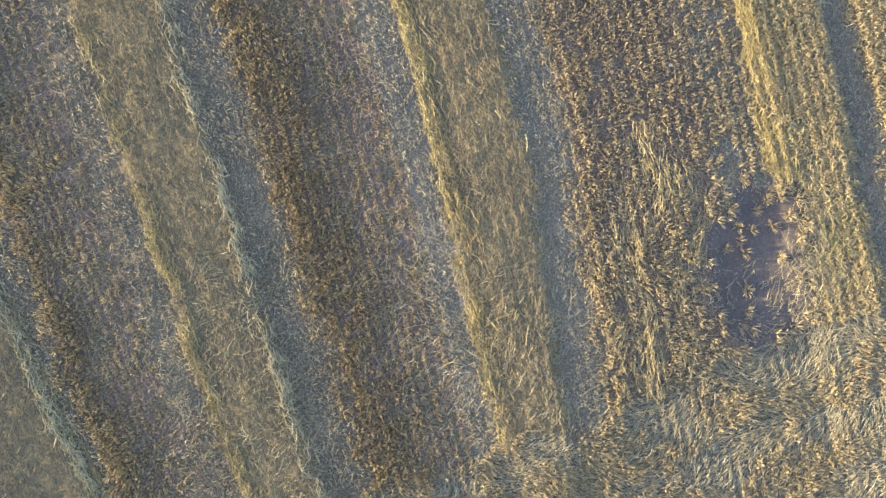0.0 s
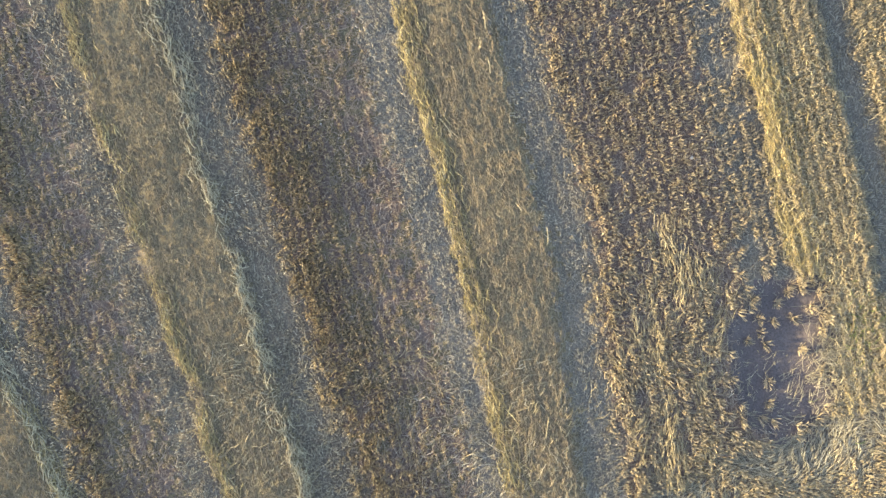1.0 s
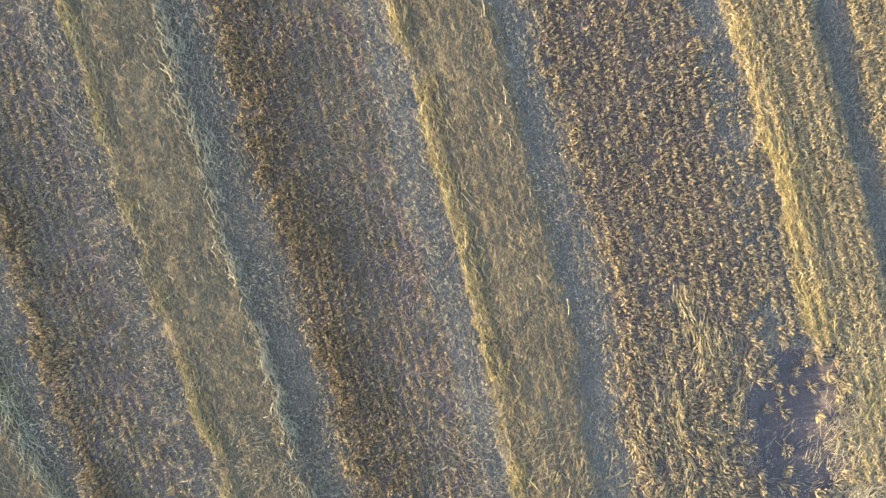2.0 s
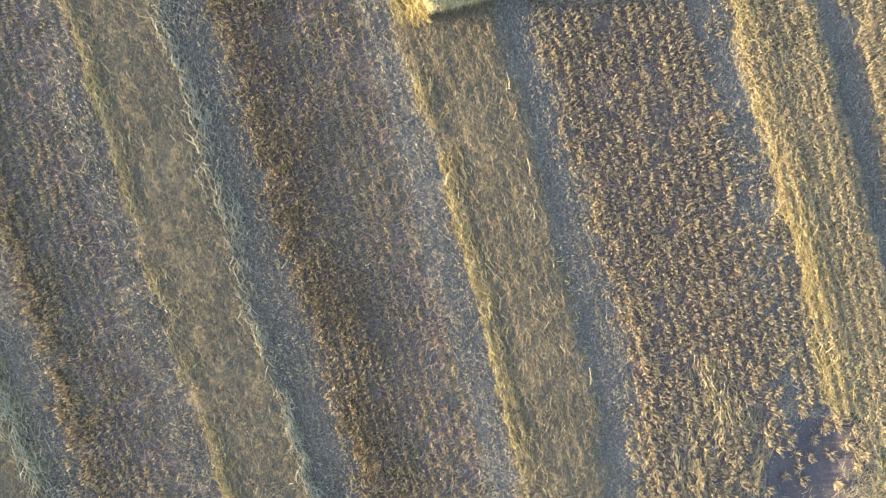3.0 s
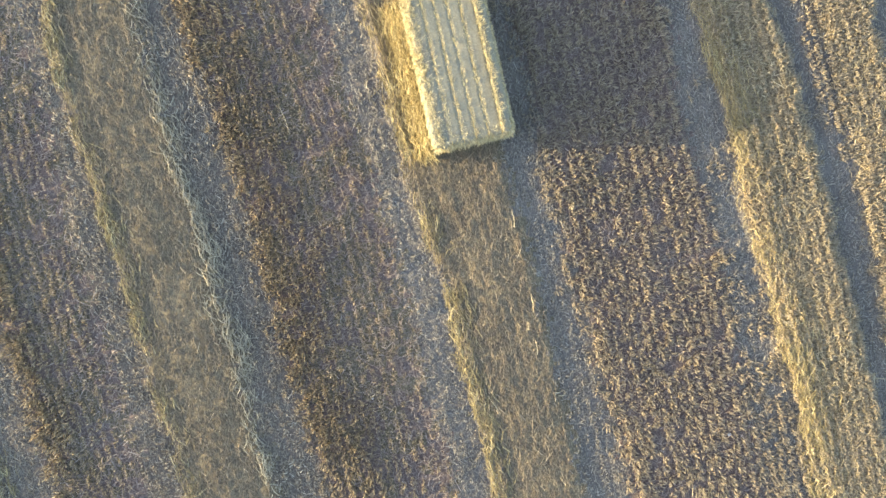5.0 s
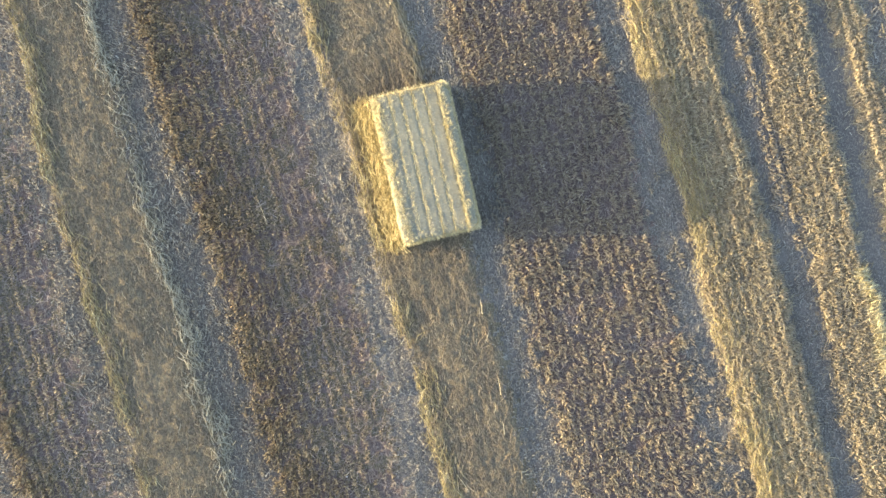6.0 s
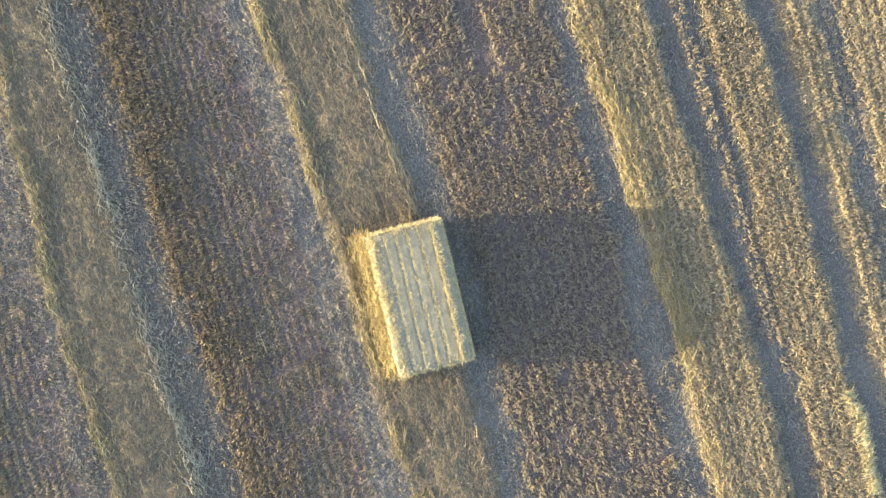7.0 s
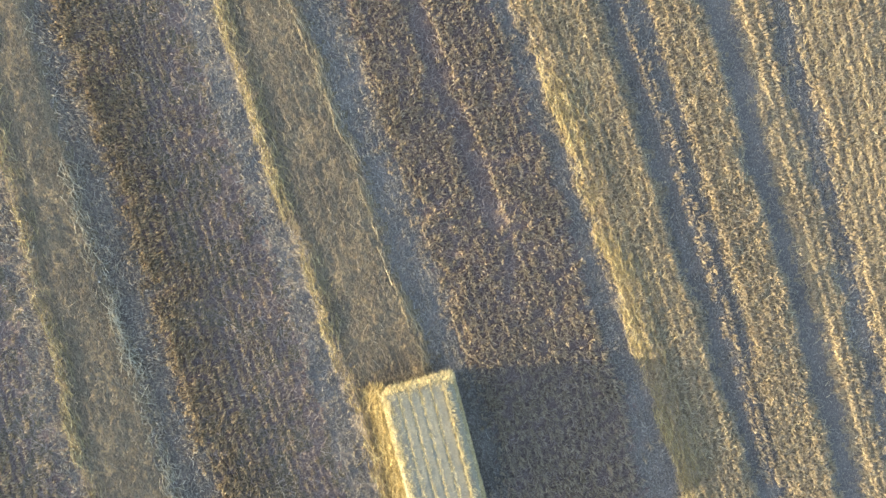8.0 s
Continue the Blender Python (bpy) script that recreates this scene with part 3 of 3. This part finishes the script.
def build_bale():
    W, L, H = BALE_SIZE
    base = new("straw_bale")
    base.matrix_world = pose(BALE_AT[0], BALE_AT[1], -0.04, 0, 0, math.degrees(BALE_TURN))
    tagged(base, "large square bale of pale golden straw on a cleared swath", "straw bale")
    bm = bmesh.new()
    bmesh.ops.create_cube(bm, size=1.0)
    bmesh.ops.subdivide_edges(bm, edges=bm.edges[:], cuts=63, use_grid_fill=True)
    for v in bm.verts:
        p = v.co * 2
        # rounded block: soft shoulders, straight faces
        k = 13.0
        s = (abs(p.x) ** k + abs(p.y) ** k + abs(p.z) ** k) ** (1 / k)
        q = p / s
        x, y, z = q.x * W / 2, q.y * L / 2, (q.z + 1) * H / 2
        if q.z > 0.3:
            z += bale_top(q.x) * smooth(0.3, 0.9, np.array(q.z)).item() * min(1.0, (1.02 - abs(q.y)) * 12)
        rough = noise.noise(Vector((x * 5, y * 5, z * 5))) * (0.003 if q.z > 0.9 and abs(q.x) < 0.85 and abs(q.y) < 0.9 else 0.030) + noise.noise(Vector((x * 30, y * 30, z * 30))) * (0.005 if q.z > 0.9 and abs(q.x) < 0.85 else 0.022)
        if abs(q.y) > 0.9 and abs(q.x) < 0.97:   # each pillow bulges at the ends
            y += math.copysign(1.8 * bale_top(q.x) * (1 if u_even(q.x) else 0.2), q.y)
        flake = 0.006 * math.sin(y * 2 * math.pi / 0.12)
        d = Vector((q.x, q.y * 0.6, q.z)).normalized()
        x += -0.045 * q.y * min(0.0, q.x)   # the sunny flank spreads towards one end
        v.co = Vector((x, y, z)) + d * (rough + (flake if abs(q.x) > 0.9 else 0))
    for f in bm.faces:
        f.smooth = True
    part("body", bm, PRESSED, base)
    # twines in the furrows of the top, down both ends
    for i, u in enumerate(FURROWS):
        bm = bmesh.new()
        path = []
        for j in range(41):
            y = -1 + 2 * j / 40
            path.append(Vector((u * W / 2 * 0.97, y * L / 2 * 0.985, H - 0.004 + 0.004 * math.sin(j * 1.7 + i))))
        path = [Vector((u * W / 2, -L / 2 - 0.004, 0.10)), Vector((u * W / 2, -L / 2 - 0.006, H * 0.85))] + path + [Vector((u * W / 2, L / 2 + 0.006, H * 0.85)), Vector((u * W / 2, L / 2 + 0.004, 0.10))]
        rings = []
        for a, p in enumerate(path):
            d = (path[min(a + 1, len(path) - 1)] - path[max(a - 1, 0)]).normalized()
            s = Vector((1, 0, 0))
            t = d.cross(s).normalized()
            rings.append([bm.verts.new(p + (s * math.cos(c * math.pi / 2) + t * math.sin(c * math.pi / 2)) * 0.003) for c in range(4)])
        for a, b in zip(rings, rings[1:]):
            for c in range(4):
                bm.faces.new((a[c], a[(c + 1) % 4], b[(c + 1) % 4], b[c]))
        part("twine", bm, TWINE, base, "thin baler twine sunk into the straw")
    # stalk ends that stick out of the pressed faces: along the furrows, the sunny shoulder, the ridge and both end rims
    n1, n2, n3, n4, n5 = 2100, 1900, 750, 900, 350
    n = n1 + n2 + n3 + n4 + n5
    u = np.concatenate([np.array(FURROWS)[rng.integers(0, 5, n1)] + rng.normal(0.015, 0.018, n1), -0.97 + np.abs(rng.normal(0, 0.105, n2)),
                        0.80 + rng.normal(0, 0.028, n3), rng.uniform(-1, 0.95, n4), rng.uniform(-1, 1, n5)])
    w = np.concatenate([rng.uniform(-1, 1, n1 + n2 + n3), rng.choice([-1, 1], n4) * (1 - np.abs(rng.normal(0, 0.03, n4))), rng.uniform(-1, 1, n5)])
    x, y = u * W / 2 * 0.97, w * L / 2 * 0.98
    z = H + np.array([bale_top(a) for a in u]) - 0.012 - 0.05 * smooth(0.9, 1.0, np.abs(u)) - 0.05 * smooth(0.93, 1.0, np.abs(w))
    way = rng.uniform(0, 2 * math.pi, n)
    length = rng.uniform(0.02, 0.065, n)
    way[:n1], length[:n1] = rng.choice([-1, 1], n1) * math.pi / 2 + rng.normal(0, 0.55, n1), rng.uniform(0.02, 0.065, n1)
    rise = np.concatenate([rng.uniform(0.15, 0.75, n1), rng.uniform(0.0, 0.6, n2), rng.uniform(0.1, 0.7, n3), rng.uniform(0.0, 0.8, n4), rng.uniform(-0.1, 0.05, n5)])
    a = np.stack([x, y, z], 1)
    b = np.stack([x + np.cos(way) * length, y + np.sin(way) * length, z + rise * length + 0.010], 1)
    t = rng.uniform(0.0016, 0.0031, n)
    stalks("top_straw", [a, b], [t, t], BALE, base)
    for name, sx in (("side_straw", -1), ("side_straw", 1)):
        n = 6500
        y, z = rng.uniform(-1, 1, n) * L / 2 * 0.98, rng.uniform(0.03, 0.97, n) * H
        a = np.stack([np.full(n, sx * (W / 2 - 0.02)) - sx * 0.05 * smooth(0.9, 1.0, z / H), y, z], 1)
        out = rng.uniform(0.005, 0.06, n)
        b = a + np.stack([sx * out, rng.normal(0, 0.03, n), rng.normal(-0.005, 0.03, n)], 1)
        t = rng.uniform(0.002, 0.0035, n)
        stalks(name, [a, b], [t, t], BALE, base)
    for name, sy in (("end_straw", -1), ("end_straw", 1)):
        n = 3000
        x, z = rng.uniform(-1, 1, n) * W / 2 * 0.97, rng.uniform(0.03, 0.98, n) * H
        a = np.stack([x, np.full(n, sy * (L / 2 - 0.02)) - sy * 0.05 * smooth(0.9, 1.0, z / H), z], 1)
        out = rng.uniform(0.005, 0.04, n) + 0.06 * rng.uniform(0, 1, n) ** 4
        b = a + np.stack([rng.normal(0, 0.03, n), sy * out, rng.normal(-0.005, 0.03, n)], 1)
        t = rng.uniform(0.002, 0.0035, n)
        stalks(name, [a, b], [t, t], BALE, base)


build_bale()


# ---- loose straw along the sunny foot of the bale ----
def build_foot():
    n = 2600
    W, L, H = BALE_SIZE
    lx, ly = -W / 2 - np.abs(rng.normal(0, 0.16, n)) - 0.01, rng.uniform(-1.05, 1.05, n) * L / 2
    c, d = math.cos(BALE_TURN), math.sin(BALE_TURN)
    x, y = BALE_AT[0] + lx * c - ly * d, BALE_AT[1] + lx * d + ly * c
    lift = 0.03 + 0.16 * smooth(0.35, 0.0, -lx - W / 2)
    rings, radii = lying(x, y, rng.uniform(0.06, 0.3, n), math.pi / 2 + BALE_TURN + rng.normal(0, 0.5, n), lift, 0.0031)
    tagged(stalks("loose_straw", rings, radii, FOOT), "bright golden loose straw heaped along the foot of the bale", "straw", kind="stuff")


build_foot()


# ---- gold straw banked along the sunny edge of each swath ----
def build_edges():
    for i, n, wide in ((4, 3600, 0.20), (7, 5200, 0.13), (11, 5200, 0.15), (15, 9000, 0.22)):
        y = rng.uniform(FIELD[2], FIELD[3], n)
        d = np.abs(rng.normal(0.0, wide, n)) - wide * 0.5
        x = edge_x(i, y) + d
        on = (x > FIELD[0]) & (headland(x, y) < 0.4) & (grain(x * 0.3, y + i, 0.55, 71) + rng.uniform(-0.2, 0.3, n) > 0.42) & (bare(x, y) < 0.3) & ~in_bale(x, y, 0.0)
        x, y, d = x[on], y[on], d[on]
        m = x.size
        lift = 0.015 + 0.03 * grain(x, y, 0.5, 72)
        rings, radii = lying(x, y, rng.uniform(0.05, 0.24, m), math.pi / 2 + 0.31 + rng.normal(0, 0.45, m), lift + (0.03 if i == 15 else 0.0), 0.0028)
        tagged(stalks("banked_straw", rings, radii, FOOT, flat=True), "bright golden straw banked along a swath's edge", "straw", kind="stuff")


build_edges()


def build_strand():
    """A thin strand of yellow straw dragged along the far edge of the cleared swath."""
    n = 420
    y = rng.uniform(8.2, 13.8, n)
    x = edge_x(12, y) - 0.12 + 0.16 * (grain(y, y * 0, 0.8, 73) - 0.5) + rng.normal(0, 0.05, n)
    on = grain(y, y * 0 + 3, 0.6, 74) + rng.uniform(-0.2, 0.2, n) > 0.54
    x, y = x[on], y[on]
    rings, radii = lying(x, y, rng.uniform(0.10, 0.32, x.size), math.pi / 2 + 0.33 + rng.normal(0, 0.22, x.size), np.full(x.size, 0.025), 0.0024)
    tagged(stalks("straw_strand", rings, radii, SWIRL, flat=True), "thin strand of yellow straw along the swath's edge", "straw", kind="stuff")


build_strand()


def build_heap():
    """A narrow heap of gold straw on the far margin of the stubble strip beside the bare rut."""
    n = 750
    y = rng.uniform(4.2, 5.75, n)
    x = edge_x(18, y) - 0.06 + rng.normal(0, 0.06, n)
    lift = 0.05 + 0.09 * smooth(0.14, 0.0, np.abs(x - edge_x(18, y) + 0.06))
    rings, radii = lying(x, y, rng.uniform(0.06, 0.22, n), 0.35 + rng.normal(0, 0.5, n), lift, 0.0036)
    tagged(stalks("straw_heap", rings, radii, BALE), "narrow heap of bright gold straw beside a bare rut", "straw", kind="stuff")


build_heap()


# ---- pale wisps of straw combed flat along the swath's edge ----
def build_wisps():
    for i, n, part_on in ((8, 3400, 0.36), (4, 3000, 0.32)):
        y = rng.uniform(FIELD[2], FIELD[3], n)
        x = edge_x(i, y) + 0.16 * (grain(y, y * 0 + i, 0.7, 62) - 0.5) - 0.05 + rng.normal(0.02, 0.03 + 0.09 * grain(y, y * 0 + i, 0.6, 63), n)
        on = (grain(x * 0.4, y, 0.8, 61) + rng.uniform(-0.25, 0.25, n) > part_on + 0.35 * smooth(4.5, 8.0, y)) & (x > FIELD[0])
        x, y = x[on], y[on]
        m = x.size
        rings, radii = lying(x, y, rng.uniform(0.06, 0.22, m), math.pi / 2 + 0.36 + rng.normal(0, 0.5, m), np.full(m, 0.055), 0.0030)
        tagged(stalks("straw_wisps", rings, radii, WISP, flat=True), "pale combed wisps of straw along a swath", "straw", kind="stuff")


build_wisps()


# ---- green weeds beside the bare patch ----
def build_weeds():
    n = 1100
    x, y = 5.22 + rng.normal(0, 0.20, n), -0.55 + rng.normal(0, 0.50, n)
    rings, radii = lying(x, y, rng.uniform(0.06, 0.25, n), rng.uniform(0, math.pi, n), np.full(n, 0.05), 0.0024)
    tagged(stalks("dry_grass", rings, radii, GREYED), "thin grey-green dry grass beside bare soil", "grass", kind="stuff")
    n = 90
    x, y = 5.42 + rng.normal(0, 0.18, n), -0.40 + rng.normal(0, 0.30, n)
    rings, radii = lying(x, y, rng.uniform(0.05, 0.2, n), rng.uniform(0, math.pi, n), np.full(n, 0.05), 0.004)
    tagged(stalks("weeds", rings, radii, GREEN), "sparse green weeds growing beside bare soil", "weeds", kind="stuff")


build_weeds()


# ---- single stones and stalks that stand out on the field ----
def pale_stone(x, y, size):
    bm = bmesh.new()
    bmesh.ops.create_icosphere(bm, subdivisions=2, radius=size)
    for v in bm.verts:
        v.co *= 0.8 + 0.4 * noise.noise(v.co * 40 + Vector((x, y, 0)))
        v.co.z *= 0.6
    for f in bm.faces:
        f.smooth = True
    me = bpy.data.meshes.new("pale_stone")
    bm.to_mesh(me)
    bm.free()
    me.materials.append(STONE)
    ob = new("pale_stone", me)
    ob.location = (x, y, float(ground_z(np.array([x]), np.array([y]))[0]) + size * 0.35)
    tagged(ob, "small pale stone lying among the stubble", "stone", "stones on the field")


for x, y, size in [(-6.08, 9.55, 0.020), (3.05, 2.06, 0.030), (0.79, 4.45, 0.018), (-2.05, 2.45, 0.018), (-3.35, 6.70, 0.014), (3.45, 1.62, 0.018)]:
    pale_stone(x, y, size)


def long_stalk(x, y, way, length):
    """One long bright stalk on top of the swath, bent in the middle."""
    length *= 0.75
    dx, dy = math.cos(way) * length / 2, math.sin(way) * length / 2
    px = np.array([x - dx, x - dx * 0.1 + dy * 0.08, x + dx])
    py = np.array([y - dy, y - dy * 0.1 - dx * 0.08, y + dy])
    pz = ground_z(px, py) + np.array([0.05, 0.075, 0.045])
    pts = [np.array([[a - x, b - y, c]]) for a, b, c in zip(px, py, pz)]
    ob = stalks("straw_stalk", pts, [np.array([0.0028]), np.array([0.0027]), np.array([0.0022])], BRIGHT)
    ob.location = (x, y, 0)
    tagged(ob, "single long bright straw stalk lying on top", "straw stalk", "single bright stalks")


for x, y, way, length in [(-1.70, 9.66, 1.95, 0.45), (-1.81, 9.98, 2.0, 0.36), (0.64, 2.58, 0.05, 0.16), (-2.05, 2.50, 0.45, 0.10), (0.11, 3.56, 1.62, 0.20),
                          (-0.14, 5.05, 1.75, 0.30), (-6.58, 4.94, 0.20, 0.14), (-3.36, 6.34, 1.95, 0.55), (0.68, 1.35, 2.2, 0.18), (0.58, 2.63, 0.1, 0.15),
                          (0.16, 3.88, 1.75, 0.34), (1.08, 0.97, 1.65, 0.32), (0.24, 3.26, 1.75, 0.28), (-0.33, 2.42, 2.2, 0.40), (-4.82, 1.40, 2.1, 0.14), (-4.42, 4.11, 2.0, 0.30)]:
    long_stalk(x, y, way, length)
